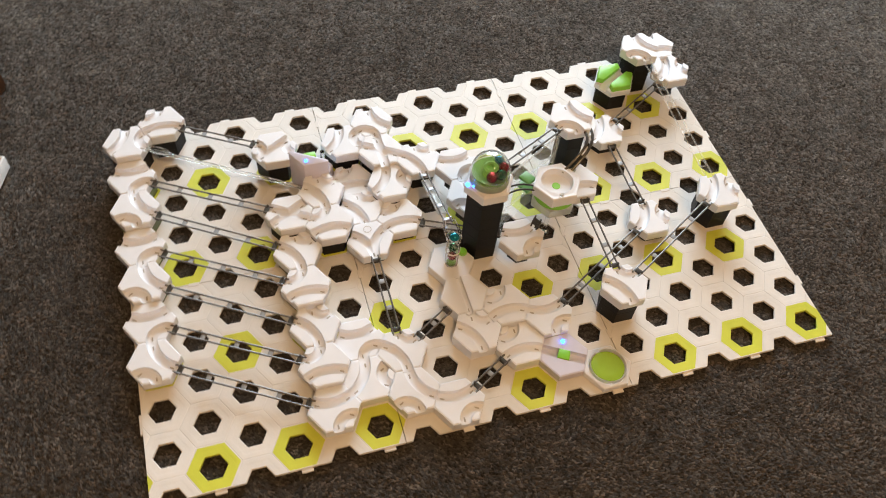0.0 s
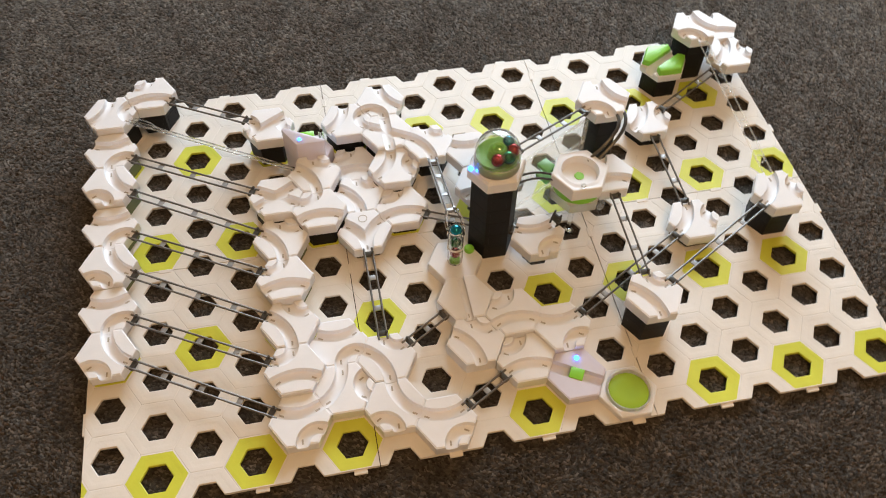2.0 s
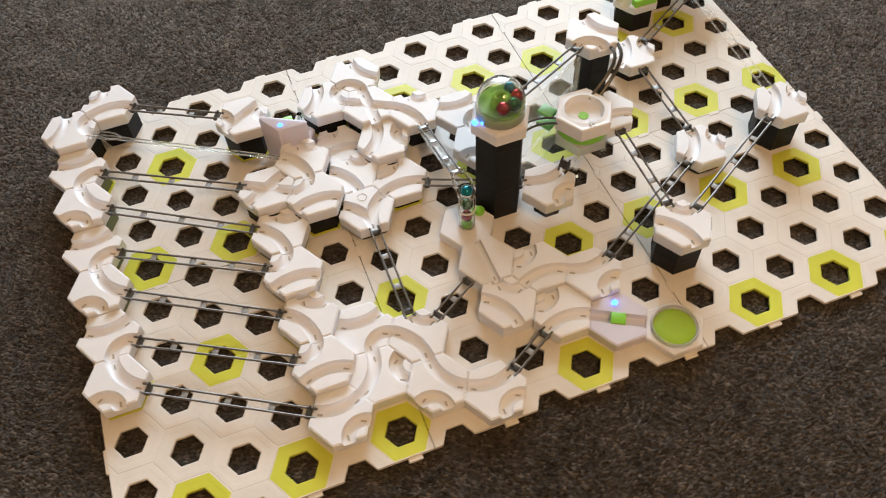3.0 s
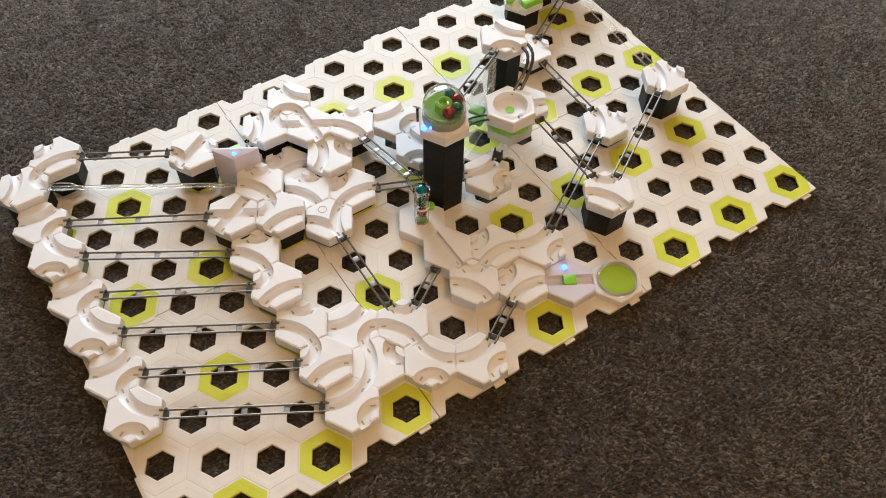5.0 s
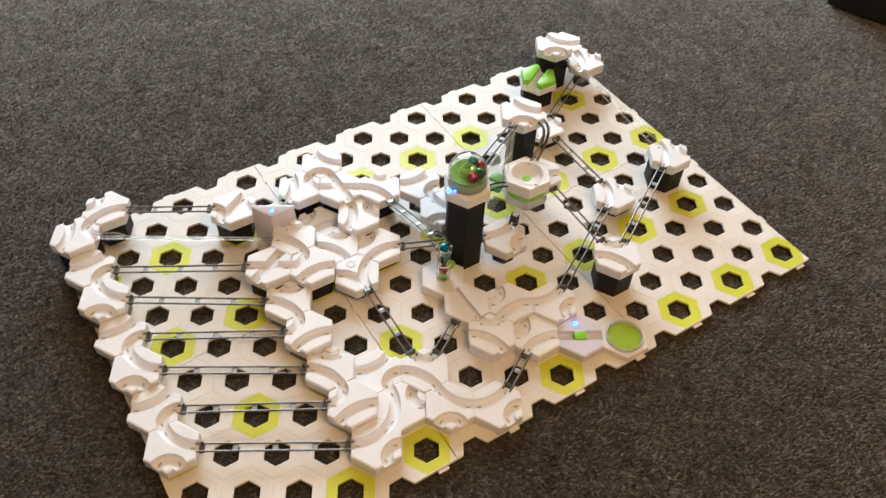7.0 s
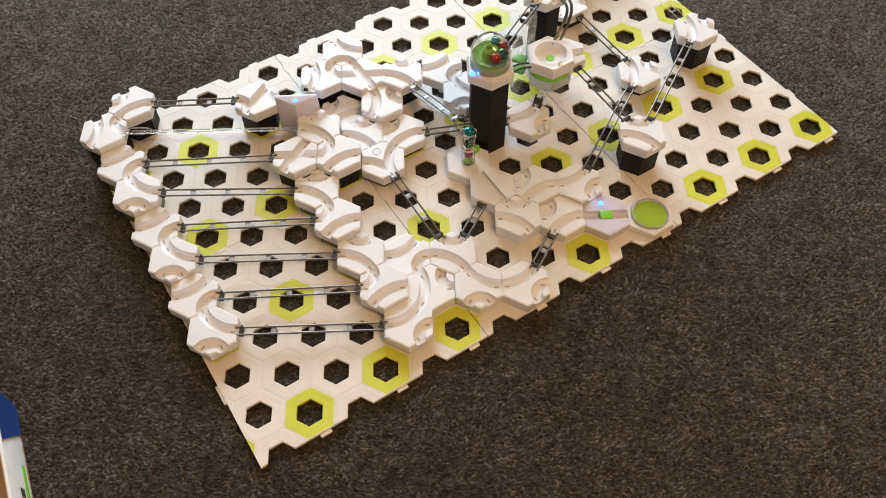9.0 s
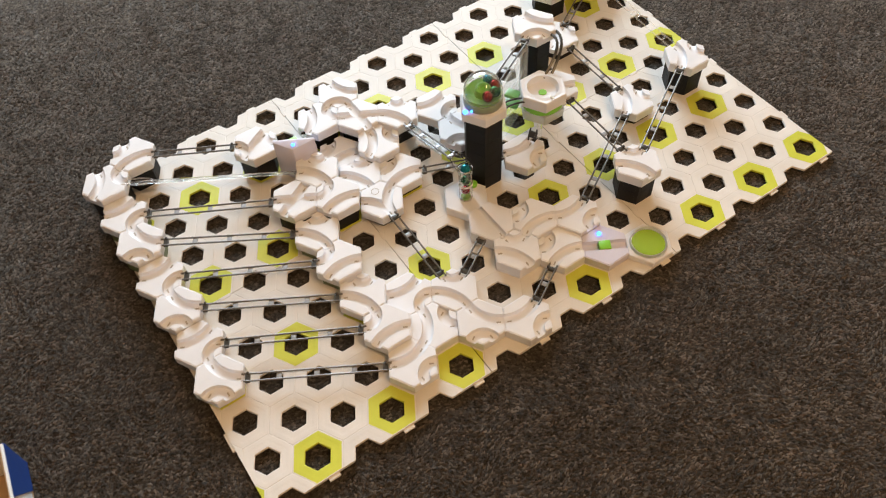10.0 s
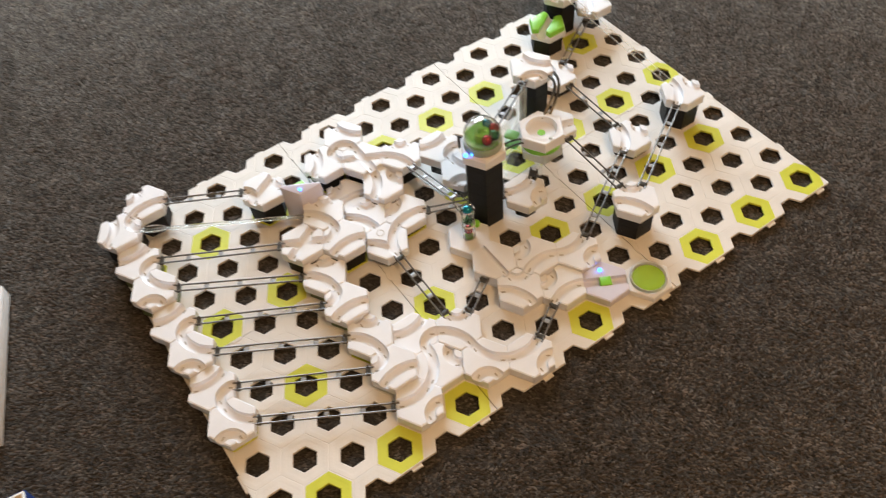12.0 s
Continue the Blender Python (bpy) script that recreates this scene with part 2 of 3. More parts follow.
def cell(i, j):
    return Vector((i * DX, (j - 0.5 * (i % 2)) * P, 0))


def edge_dir(deg):
    return Vector((math.cos(radians(deg)), math.sin(radians(deg)), 0))


# ---- the room ----
def slab(name, x0, x1, y0, y1, z0, z1, material, label, category, kind="structure"):
    me = finish(block(bmesh.new(), x0, x1, y0, y1, z0, z1), name, material)
    return tagged(new(name, me), label, category, "", kind)


def build_room():
    X0, X1, Y0, Y1, H = -2.2, 3.6, -2.6, 3.1, 2.4
    slab("floor", X0, X1, Y0, Y1, FLOOR - 0.1, FLOOR - 0.004, CARPET, "dark grey-brown cut-pile carpet over the whole floor", "carpet")
    slab("ceiling", X0 - 0.1, X1 + 0.1, Y0 - 0.1, Y1 + 0.1, H, H + 0.1, CEILBOUNCE, "plain unseen ceiling tinted orange-tan for warm bounce light", "ceiling")
    slab("wall_west", X0 - 0.1, X0, Y0, Y1, FLOOR - 0.1, H, WALLBOUNCE, "plain unseen wall tinted orange-tan for warm bounce light", "wall")
    slab("wall_east", X1, X1 + 0.1, Y0, Y1, FLOOR - 0.1, H, WALLBOUNCE, "plain unseen wall tinted orange-tan for warm bounce light", "wall")
    slab("wall_south", X0 - 0.1, X1 + 0.1, Y0 - 0.1, Y0, FLOOR - 0.1, H, WALLBOUNCE, "plain unseen wall tinted orange-tan for warm bounce light", "wall")
    # north wall with a window opening
    wx0, wx1, wz0, wz1 = 0.3, 2.8, 0.55, 2.25
    bm = bmesh.new()
    block(bm, X0 - 0.1, wx0, Y1, Y1 + 0.1, FLOOR - 0.1, H)
    block(bm, wx1, X1 + 0.1, Y1, Y1 + 0.1, FLOOR - 0.1, H)
    block(bm, wx0, wx1, Y1, Y1 + 0.1, FLOOR - 0.1, wz0)
    block(bm, wx0, wx1, Y1, Y1 + 0.1, wz1, H)
    tagged(new("wall_north", finish(bm, "wall_north", WALLBOUNCE)), "plain unseen wall tinted for warm bounce light, with a window opening", "wall", "", "structure")


build_room()


def build_pile():
    """The twisted tufts of the carpet round the marble run, as one sheet of small leaning spikes."""
    rng = np.random.default_rng(5)
    step = 0.0029
    gx, gy = np.meshgrid(np.arange(-0.36, 1.70, step), np.arange(-0.50, 1.34, step))
    x = gx.ravel() + rng.uniform(-0.5, 0.5, gx.size) * step
    y = gy.ravel() + rng.uniform(-0.5, 0.5, gx.size) * step
    k = x.size
    z0 = FLOOR - 0.0042
    # the pile leans the same way over patches of a few centimetres
    drift = np.sin(x * 61 + 2 * np.sin(y * 37)) + np.sin(y * 83 + 2 * np.sin(x * 45 + 1)) + 0.8 * np.sin((x + y) * 23)
    lie = -0.5 + drift * 0.32 + rng.normal(0, 0.35, k)
    reach = rng.uniform(-0.0022, 0.0022, k)
    turn = rng.uniform(0, 2 * math.pi, k)
    wide = rng.uniform(0.0014, 0.0025, k)
    long = wide * rng.uniform(1.2, 2.3, k)
    high = rng.uniform(0.0012, 0.0041, k) * (1 + 0.06 * np.sin(x * 40 + 3 * np.sin(y * 29)))
    # the pile lies a little lower under the plates and in their holes
    crushed = (x > -0.5 * DX) & (x < 17.5 * DX) & (y > -P) & (y < 9 * P)
    high = np.where(crushed, high * 0.85, high)
    co = np.zeros((k, 4, 3))
    ca, sa = np.cos(lie), np.sin(lie)
    for c in range(3):
        a = turn + c * 2 * math.pi / 3
        u, v = long * np.cos(a), wide * np.sin(a)
        co[:, c, 0], co[:, c, 1], co[:, c, 2] = x + u * ca - v * sa, y + u * sa + v * ca, z0
    co[:, 3, 0], co[:, 3, 1], co[:, 3, 2] = x + reach * ca, y + reach * sa, z0 + high
    base = np.arange(k)[:, None, None] * 4
    faces = base + np.array([[0, 1, 3], [1, 2, 3], [2, 0, 3]])[None]
    me = bpy.data.meshes.new("carpet_pile")
    me.vertices.add(k * 4)
    me.vertices.foreach_set("co", co.ravel())
    me.loops.add(k * 9)
    me.loops.foreach_set("vertex_index", faces.ravel().astype(np.int32))
    me.polygons.add(k * 3)
    me.polygons.foreach_set("loop_start", np.arange(0, k * 9, 3, dtype=np.int32))
    me.polygons.foreach_set("use_smooth", np.ones(k * 3, dtype=bool))
    me.update(calc_edges=True)
    me.materials.append(PILE)
    tagged(new("carpet_pile", me), "dark grey-brown twisted carpet pile round the marble run", "carpet", "", "stuff")


build_pile()


# ---- track tiles ----
TW = P * 0.993 / 2            # half the width of a tile over its flat sides
TR = TW / math.cos(math.pi / 6)
GROOVE, DEEP = 0.0066, 0.0068
TILE_H = 0.0148


def groove_field(kinds):
    """Signed distance from the middle line of the nearest groove, for a point of the tile."""
    shapes = []
    for kind, deg in kinds:
        d = edge_dir(deg)
        if kind == "wide":        # joins the sides at deg - 60 and deg + 60
            shapes.append(("arc", d * 2 * TW, TW * math.sqrt(3)))
        elif kind == "tight":     # round the corner at deg
            shapes.append(("arc", d * TR, TR / 2))
        elif kind == "straight":
            shapes.append(("line", d, 0))
        elif kind == "slim":
            shapes.append(("slim", d, GROOVE - 0.0036))

    def dist(x, y):
        best = 1.0
        for s, a, r in shapes:
            if s == "arc":
                q = abs(math.hypot(x - a.x, y - a.y) - r)
            elif s == "slim":
                q = abs(x * a.y - y * a.x) + r
            else:
                q = abs(x * a.y - y * a.x)
            best = min(best, q)
        return best
    return dist


TILE_MESHES = {}


def tile_mesh(kinds, height=TILE_H, n=38, material=None):
    """A six-sided tile with marble grooves sunk into its upper face."""
    key = (tuple(kinds), height, material)
    if key in TILE_MESHES:
        return TILE_MESHES[key]
    dist = groove_field(kinds)
    tights = [edge_dir(d) * TR for k, d in kinds if k == "tight"]
    e = edge_dir(0) * TR / n, edge_dir(60) * TR / n
    bm = bmesh.new()
    vs = {}
    step = TR / n

    def clamp(x, y):
        return max(abs(x * math.cos(radians(a)) + y * math.sin(radians(a))) for a in (30, 90, 150))

    for a in range(-n, n + 1):
        for b in range(max(-n, -n - a), min(n, n - a) + 1):
            p = e[0] * a + e[1] * b
            x, y = p.x, p.y
            rim = max(abs(a), abs(b), abs(a + b)) == n
            for lip in (GROOVE, GROOVE - 0.0009):
                d = dist(x, y)
                if abs(d - lip) < step * 0.5:
                    g = Vector((dist(x + 1e-5, y) - dist(x - 1e-5, y), dist(x, y + 1e-5) - dist(x, y - 1e-5)))
                    if g.length > 1e-6:
                        g.normalize()
                        if rim:
                            f = max((30, 90, 150, 210, 270, 330), key=lambda q: x * math.cos(radians(q)) + y * math.sin(radians(q)))
                            t = Vector((-math.sin(radians(f)), math.cos(radians(f))))
                            k = g.dot(t)
                            if abs(k) > 0.5:
                                x, y = x + t.x * (lip - d) / k, y + t.y * (lip - d) / k
                        else:
                            nx, ny = x + g.x * (lip - d), y + g.y * (lip - d)
                            if clamp(nx, ny) < TW - 1e-4:
                                x, y = nx, ny
                    break
            d = dist(x, y)
            z = height
            if d < GROOVE - 1e-5:
                u = d / GROOVE
                z -= DEEP * math.sqrt(max(0.0, 1 - u * u)) * 0.48 + DEEP * 0.52
            elif tights and min(math.hypot(x - q.x, y - q.y) for q in tights) < TR / 2:
                z -= 0.0008
            near = TW - clamp(x, y)
            if near < 0.0008 and d > GROOVE:
                z -= 0.0006
            vs[a, b] = bm.verts.new((x, y, z))
    for (a, b), v in vs.items():
        if (a + 1, b) in vs and (a, b + 1) in vs:
            bm.faces.new((v, vs[a + 1, b], vs[a, b + 1]))
        if (a + 1, b) in vs and (a + 1, b - 1) in vs:
            bm.faces.new((v, vs[a + 1, b - 1], vs[a + 1, b]))
    loop = []
    for a, b, da, db in ((n, 0, -1, 1), (0, n, -1, 0), (-n, n, 0, -1), (-n, 0, 1, -1), (0, -n, 1, 0), (n, -n, 0, 1)):
        loop += [vs[a + da * k, b + db * k] for k in range(n)]
    low = [bm.verts.new((v.co.x, v.co.y, 0.0012)) for v in loop]
    base = [bm.verts.new((v.co.x * 0.97, v.co.y * 0.97, 0.0)) for v in loop]
    for k in range(len(loop)):
        q = (k + 1) % len(loop)
        bm.faces.new((loop[k], low[k], low[q], loop[q]))
        bm.faces.new((low[k], base[k], base[q], low[q]))
    bm.faces.new(base)
    TILE_MESHES[key] = finish(bm, "tile_body", material or WHITE, True)
    return TILE_MESHES[key]


CLIP_MESH = finish(block(bmesh.new(), -0.0009, 0.0009, -0.0026, 0.0026, 0, 0.0008, 0.0003), "groove_pin", GREY)


def track_tile(i, j, top, kinds, label, pins=True):
    """A white tile on the grid whose upper face lies at the height top."""
    at = cell(i, j)
    t = thing("track_tile", pose(at.x + random.uniform(-1, 1) * 0.0002, at.y + random.uniform(-1, 1) * 0.0002, top - TILE_H, 0, 0, random.uniform(-0.3, 0.3)), label, "marble run tile", "marble run tiles")
    part("tile_body", tile_mesh(kinds), WHITE, t)
    if pins:
        for kind, deg in kinds:
            ends = {"wide": (deg - 60, deg + 60), "tight": (deg - 30, deg + 30), "straight": (deg, deg + 180), "slim": (deg,)}[kind]
            for a in ends:
                q = edge_dir(a) * (TW - 0.006)
                part("groove_pin", CLIP_MESH, GREY, t, m=pose(q.x, q.y, TILE_H - DEEP - 0.0002, 0, 0, a + 90))
    return t


BLOCK_MESHES = {}


def block_stack(i, j, top, unit=0.0205, look_of="black", wide=0.84, shift=0.0):
    """Black six-sided height blocks, one on another, from the plate up to the height top."""
    at = cell(i, j) + Vector((shift, 0, 0))
    z, left = 0.0, top
    while left > 0.002:
        h = unit if left > unit * 1.35 else left
        key = (round(h, 4), look_of, wide)
        material = {"black": BLACK, "moss": MOSS, "clear": PANEL, "pale": WHITE}[look_of]
        if key not in BLOCK_MESHES:
            a = TW * wide
            BLOCK_MESHES[key] = (finish(hexring([(a - 0.0003, 0.0), (a, 0.0003), (a, h - 0.0003), (a - 0.0003, h)]), "block_body", material),
                                 finish(block(bmesh.new(), -0.0005, 0.0005, -0.0002, 0.0002, h * 0.2, h * 0.8), "block_slot", BLACK))
        words = {"black": "black plastic six-sided height block in a stack under a tile", "moss": "low smoky green height block under a white tile",
                 "clear": "clear plastic height block under a white tile",
                 "pale": "low white spacer block under a white tile"}[look_of]
        b = thing("height_block", pose(at.x, at.y, z), words, "height block", "height blocks")
        part("block_body", BLOCK_MESHES[key][0], material, b)
        if look_of == "black":
            for a in (30, 90, 150, 210, 270, 330):
                for s in (-0.008, 0.008):
                    q = edge_dir(a) * TW * wide + edge_dir(a + 90) * s
                    part("block_slot", BLOCK_MESHES[key][1], BLACK, b, m=pose(q.x, q.y, 0, 0, 0, a + 90))
        z, left = z + h, left - h


def curve(r):
    return (("wide", r), ("tight", r + 210))


# column, row, height of the upper face, grooves, what it stands on
STEPS = (0.0195, 0.026, 0.036)
LEFT_ROW = [(1, 9, 0.045, curve(270), "black"), (0, 8, 0.045, curve(150), "black")]
for k, top in enumerate(STEPS):
    LEFT_ROW += [(0, 3 + 2 * k, top, curve(90), "moss"), (0, 2 + 2 * k, top, curve(30), "moss")]
RIGHT_ROW = [
    (4, 7, 0.046, (("straight", 30), ("tight", 0), ("tight", 180)), "black"),
    (5, 6, 0.038, curve(210), "black"),
    (4, 5, 0.038, (("straight", 30), ("straight", 150)), "black"), (5, 5, 0.038, curve(270), "black"),
    (4, 4, 0.029, curve(210), "moss"), (4, 3, 0.029, curve(270), "moss"),
    (4, 2, 0.0225, curve(210), "moss"), (4, 1, 0.0225, curve(270), "moss"), (4, 0, 0.0165, curve(90), "moss"),
]
FRONT_GROUP = [
    (5, 2, TILE_H, curve(90), ""), (5, 1, TILE_H, curve(150), ""),
    (6, 1, TILE_H, curve(210), ""), (6, 0, TILE_H, curve(30), ""), (7, 0, TILE_H, curve(90), ""),
    (8, 2, 0.0195, (("slim", 270),), "pale"), (8, 1, 0.0195, curve(210), "pale"), (9, 2, 0.0195, curve(270), "pale"),
    (10, 1, 0.0195, curve(90), "pale"), (9, 1, TILE_H, curve(270), ""),
]
MIDDLE_GROUP = [
    (6, 5, 0.022, curve(210), "black"), (6, 4, 0.022, (("wide", 210), ("wide", 330)), "black"), (7, 5, 0.022, curve(270), "black"),
    (7, 8, 0.036, curve(30), "black"), (6, 7, 0.036, curve(150), "black"), (7, 7, 0.036, (("straight", 330), ("straight", 90)), "black"),
    (6, 6, TILE_H, curve(270), ""),
    (7, 6, 0.031, curve(150), "black"), (8, 6, 0.036, curve(210), "black"),
    (9, 6, 0.042, curve(90), "clear"), (9, 5, 0.042, curve(30), "clear"),
]
RIGHT_GROUP = [
    (12, 1, 0.053, curve(210), "black"), (14, 3, 0.022, curve(150), "black"), (16, 3, 0.053, curve(150), "black"),
    (12, 5, 0.126, curve(30), "black"), (14, 6, 0.026, curve(150), "black"),
    (16, 8, 0.071, curve(30), "black"), (17, 8, 0.042, curve(150), "clear"), (17, 9, 0.041, curve(270), "clear"),
    (12, 4, 0.060, curve(270), "clear"), (10, 3, 0.038, curve(90), "clear"),
]
TILES = LEFT_ROW + RIGHT_ROW + FRONT_GROUP + MIDDLE_GROUP + RIGHT_GROUP


def build_tiles():
    words = {"black": "white plastic curve tile raised on black height blocks", "moss": "white plastic curve tile on a low smoky block",
             "clear": "white plastic curve tile raised on a clear block", "pale": "white plastic curve tile on a low white spacer", "": "white plastic curve tile lying on the base plate"}
    for i, j, top, kinds, under in TILES:
        track_tile(i, j, max(top, TILE_H), kinds, words[under])
        if top > TILE_H + 0.001 and under:
            tall = (i, j) == (12, 5)
            block_stack(i, j, top - TILE_H, look_of=under, wide=0.66 if tall else {"clear": 0.2, "pale": 0.985}.get(under, 0.84), shift=0.005 if tall else 0.0)


build_tiles()


# ---- rails ----
ROD_GAP = 0.0044


def rail(a, b, za, zb, label="thin grey metal marble rail bridging two white tiles", rod=STEEL, tie=CHROME, ends=SMOKE, inset=0.003):
    """Two rods with ties between them from the rim of the tile at cell a to that at cell b."""
    p, q = cell(*a), cell(*b)
    d = (q - p).normalized()
    p, q = p + d * (TW - inset), q - d * (TW - inset)
    p.z, q.z = za, zb
    length = (q - p).length
    yaw = math.degrees(math.atan2(d.y, d.x))
    pitch = -math.degrees(math.atan2(zb - za, (q - p).xy.length))
    t = thing("marble_rail", pose(p.x, p.y, p.z, 0, pitch, yaw), label, "rail", "marble rails")
    for s in (-1, 1):
        part("rod", sweep([(0, s * ROD_GAP, 0), (length, s * ROD_GAP, 0)], 0.00115), rod, t)
    count = max(1, round(length / 0.054))
    for k in range(1, count + 1):
        x = length * k / (count + 1)
        part("tie", block(bmesh.new(), x - 0.003, x + 0.003, -ROD_GAP, ROD_GAP, -0.0016, -0.0004, 0.0004), tie, t)
    for x in (0.0070, length - 0.0070) if ends else ():
        clip = part("end_clip", block(bmesh.new(), x - 0.0028, x + 0.0028, -0.0058, 0.0058, -0.0028, 0.0009, 0.0008), ends, t)
        part("peg", lathe([(0.0016, 0.0007), (0.0016, 0.0026), (0.0011, 0.0031)], 10), ends, clip, m=pose(x, ROD_GAP, 0))
    return t


def top_of(i, j):
    return next(t for a, b, t, k, r in TILES if (a, b) == (i, j)) - 0.0045


RAILS = [((0, 2), (4, 0)), ((0, 3), (4, 1)), ((0, 4), (4, 2)), ((0, 5), (4, 3)), ((0, 6), (4, 4)), ((0, 7), (4, 5)), ((1, 9), (4, 7)),
         ((6, 4), (6, 1)), ((6, 1), (8, 2)), ((7, 0), (9, 1)), ((12, 4), (12, 1)), ((14, 6), (14, 3)), ((14, 3), (10, 1)), ((16, 3), (12, 1)),
         ((17, 8), (14, 6)), ((7, 5), (10, 3))]


def build_rails():
    for a, b in RAILS:
        rail(a, b, 0.0275 if a == (17, 8) else top_of(*a), top_of(*b))
    t = rail((8, 6), (8, 3), top_of(8, 6), 0.066, "bright metal rail in a pale trough above the clear tube", rod=STEEL, ends=CHROME)
    part("trough", block(bmesh.new(), 0.012, 0.092, -0.0062, 0.0062, -0.0052, -0.0036, 0.0004), FROST, t, "pale translucent trough under the rods")
    rail((11, 4), (10, 3), 0.050, 0.034, "short dark rail under the funnel bowl", rod=SMOKE, tie=SMOKE)
    rail((12, 5), (9, 4), top_of(12, 5), 0.132, "steep grey metal marble rail beside the dome tower")


build_rails()


# ---- special pieces ----
def marble(m, material, label, r=0.00635):
    bm = bmesh.new()
    bmesh.ops.create_uvsphere(bm, u_segments=24, v_segments=14, radius=r)
    ob = new("marble", finish(bm, "marble", material, True))
    ob.matrix_basis = m
    return tagged(ob, label, "marble", "marbles")


def led(parent, m, r=0.0028):
    bm = bmesh.new()
    bmesh.ops.create_uvsphere(bm, u_segments=14, v_segments=8, radius=r)
    return part("indicator_light", bm, LED, parent, "glowing blue indicator light", m)


def build_ring_mark():
    q = cell(6, 4) + edge_dir(90) * 0.0155
    t = thing("ring_mark", pose(q.x, q.y, 0.022), "thin grey ring moulded on a white tile", "ring mark")
    part("ring", lathe([(0.0052, -0.0004), (0.0052, 0.0003), (0.0044, 0.0003), (0.0044, -0.0004)], 32, True), GREY, t)


def build_dome():
    at = cell(9, 4)
    block_stack(9, 4, 0.116)
    t = thing("dome_starter", pose(at.x, at.y, 0.116), "white starter with a clear dome over a lime marble bowl", "marble run piece")
    a = TW
    base = part("base", hexring([(a - 0.001, 0), (a, 0.001), (a, 0.013), (a - 0.002, 0.016), (a - 0.004, 0.0165)]), WHITE, t, smooth=False)
    part("collar", lathe([(0.0235, 0.0165), (0.0235, 0.026), (0.022, 0.027)], 40), FROST, t)
    part("bowl", lathe([(0.0215, 0.020), (0.0215, 0.031), (0.019, 0.031), (0.013, 0.0275), (0.010, 0.0275), (0.009, 0.037), (0.0065, 0.0385), (0.0045, 0.037), (0.004, 0.033)], 40), DOMEBOWL, t, "lime green bowl with a raised middle")
    outer = [(0.0232 * math.cos(radians(k)), 0.0325 + 0.0235 * math.sin(radians(k))) for k in range(0, 91, 6)]
    outer[-1] = (0.0004, outer[-1][1])
    inner = [(max(r - 0.0012, 0.0003), z - 0.0012) for r, z in outer]
    part("dome", lathe([(0.0232, 0.0268)] + outer + inner[::-1] + [(0.022, 0.0268)], 40, True), CLEAR, t, "clear plastic dome")
    led(base, pose(*(edge_dir(186) * (a + 0.0015) + Vector((0, 0, 0.0165)))), 0.0030)
    led(base, pose(*(edge_dir(200) * (a - 0.0025) + Vector((0, 0, 0.0185)))), 0.0016)
    for ang, mt, nm in ((255, RED, "red"), (300, DARKGREEN, "dark green"), (345, RED, "red"), (30, TEAL, "blue")):
        q = at + edge_dir(ang) * 0.0150
        marble(pose(q.x, q.y, 0.116 + 0.0365), mt, "shiny %s metal marble in the lime bowl" % nm)


def build_vortex():
    at = cell(11, 4)
    t = thing("vortex_bowl", pose(at.x, at.y, 0.009), "white six-sided funnel bowl with a green ring on a clear foot", "marble run piece")
    a = TW * 1.03
    part("base", lathe([(0.007, -0.009), (0.003, -0.004), (0.003, 0.055), (0.012, 0.0605)], 24), CLEAR, t, "clear round foot")
    bm = hexring([(a * 0.80, 0.0770), (a * 0.97, 0.0770), (a, 0.0785), (a, 0.0925), (a - 0.0012, 0.0935), (a * 0.80, 0.0930)], True)
    part("body", bm, WHITE, t, smooth=False)
    part("lower_body", hexring([(a * 0.80, 0.054), (a * 0.93, 0.055), (a * 0.95, 0.068), (a * 0.80, 0.0685)], True), FROST, t, "frosted lower shell", smooth=False)
    part("green_ring", lathe([(0.0225, 0.0685), (0.0262, 0.0690), (0.0268, 0.0715), (0.0262, 0.0768), (0.0225, 0.0768)], 48, True), GREEN, t, "bright green ring")
    funnel = part("funnel", lathe([(0.0256, 0.0929), (0.0218, 0.0934), (0.0200, 0.0936), (0.0188, 0.0865), (0.0178, 0.0852), (0.010, 0.0842), (0.005, 0.0838), (0.005, 0.0815), (0.0256, 0.0815)], 40, True), WHITE, t)
    part("drain", lathe([(0.0052, 0.0842), (0.005, 0.0846), (0.0046, 0.0846)], 24), GREEN, funnel, "green drain in the bowl")
    q = edge_dir(262) * 0.0225
    part("rim_pin", lathe([(0.0026, 0.0935), (0.0026, 0.0958), (0.0020, 0.0964)], 16), FROST, t, "frosted pin on the rim", pose(q.x, q.y, 0))


def build_clear_divider():
    """The clear wall that stands between the dome tower and the tall tower."""
    a, b = cell(9, 4), cell(12, 5)
    d = b - a
    yaw = math.degrees(math.atan2(d.y, d.x))
    t = thing("clear_divider", pose(a.x, a.y, 0, 0, 0, yaw), "tall clear plastic divider between two black towers, with green tabs", "marble run piece")
    x0, x1, top = 0.0235, d.length - 0.0185, 0.106
    part("panel", block(bmesh.new(), x0, x1, -0.0008, 0.0008, 0, top, 0.0003), PANEL, t)
    for z in (0.034, 0.070, top):
        part("rib", block(bmesh.new(), x0, x1, -0.0016, 0.0016, z - 0.0022, z, 0.0004), PANEL, t, "clear moulded rib")
    for x in (x0 + 0.0012, x1 - 0.0012):
        part("post", block(bmesh.new(), x - 0.0016, x + 0.0016, -0.002, 0.002, 0, top, 0.0004), PANEL, t, "clear upright edge")
    for z in (0.068, 0.084):
        part("green_tab", block(bmesh.new(), 0.061, 0.075, -0.019, -0.0016, z, z + 0.005, 0.0015), TABGREEN, t, "dull green translucent tab")


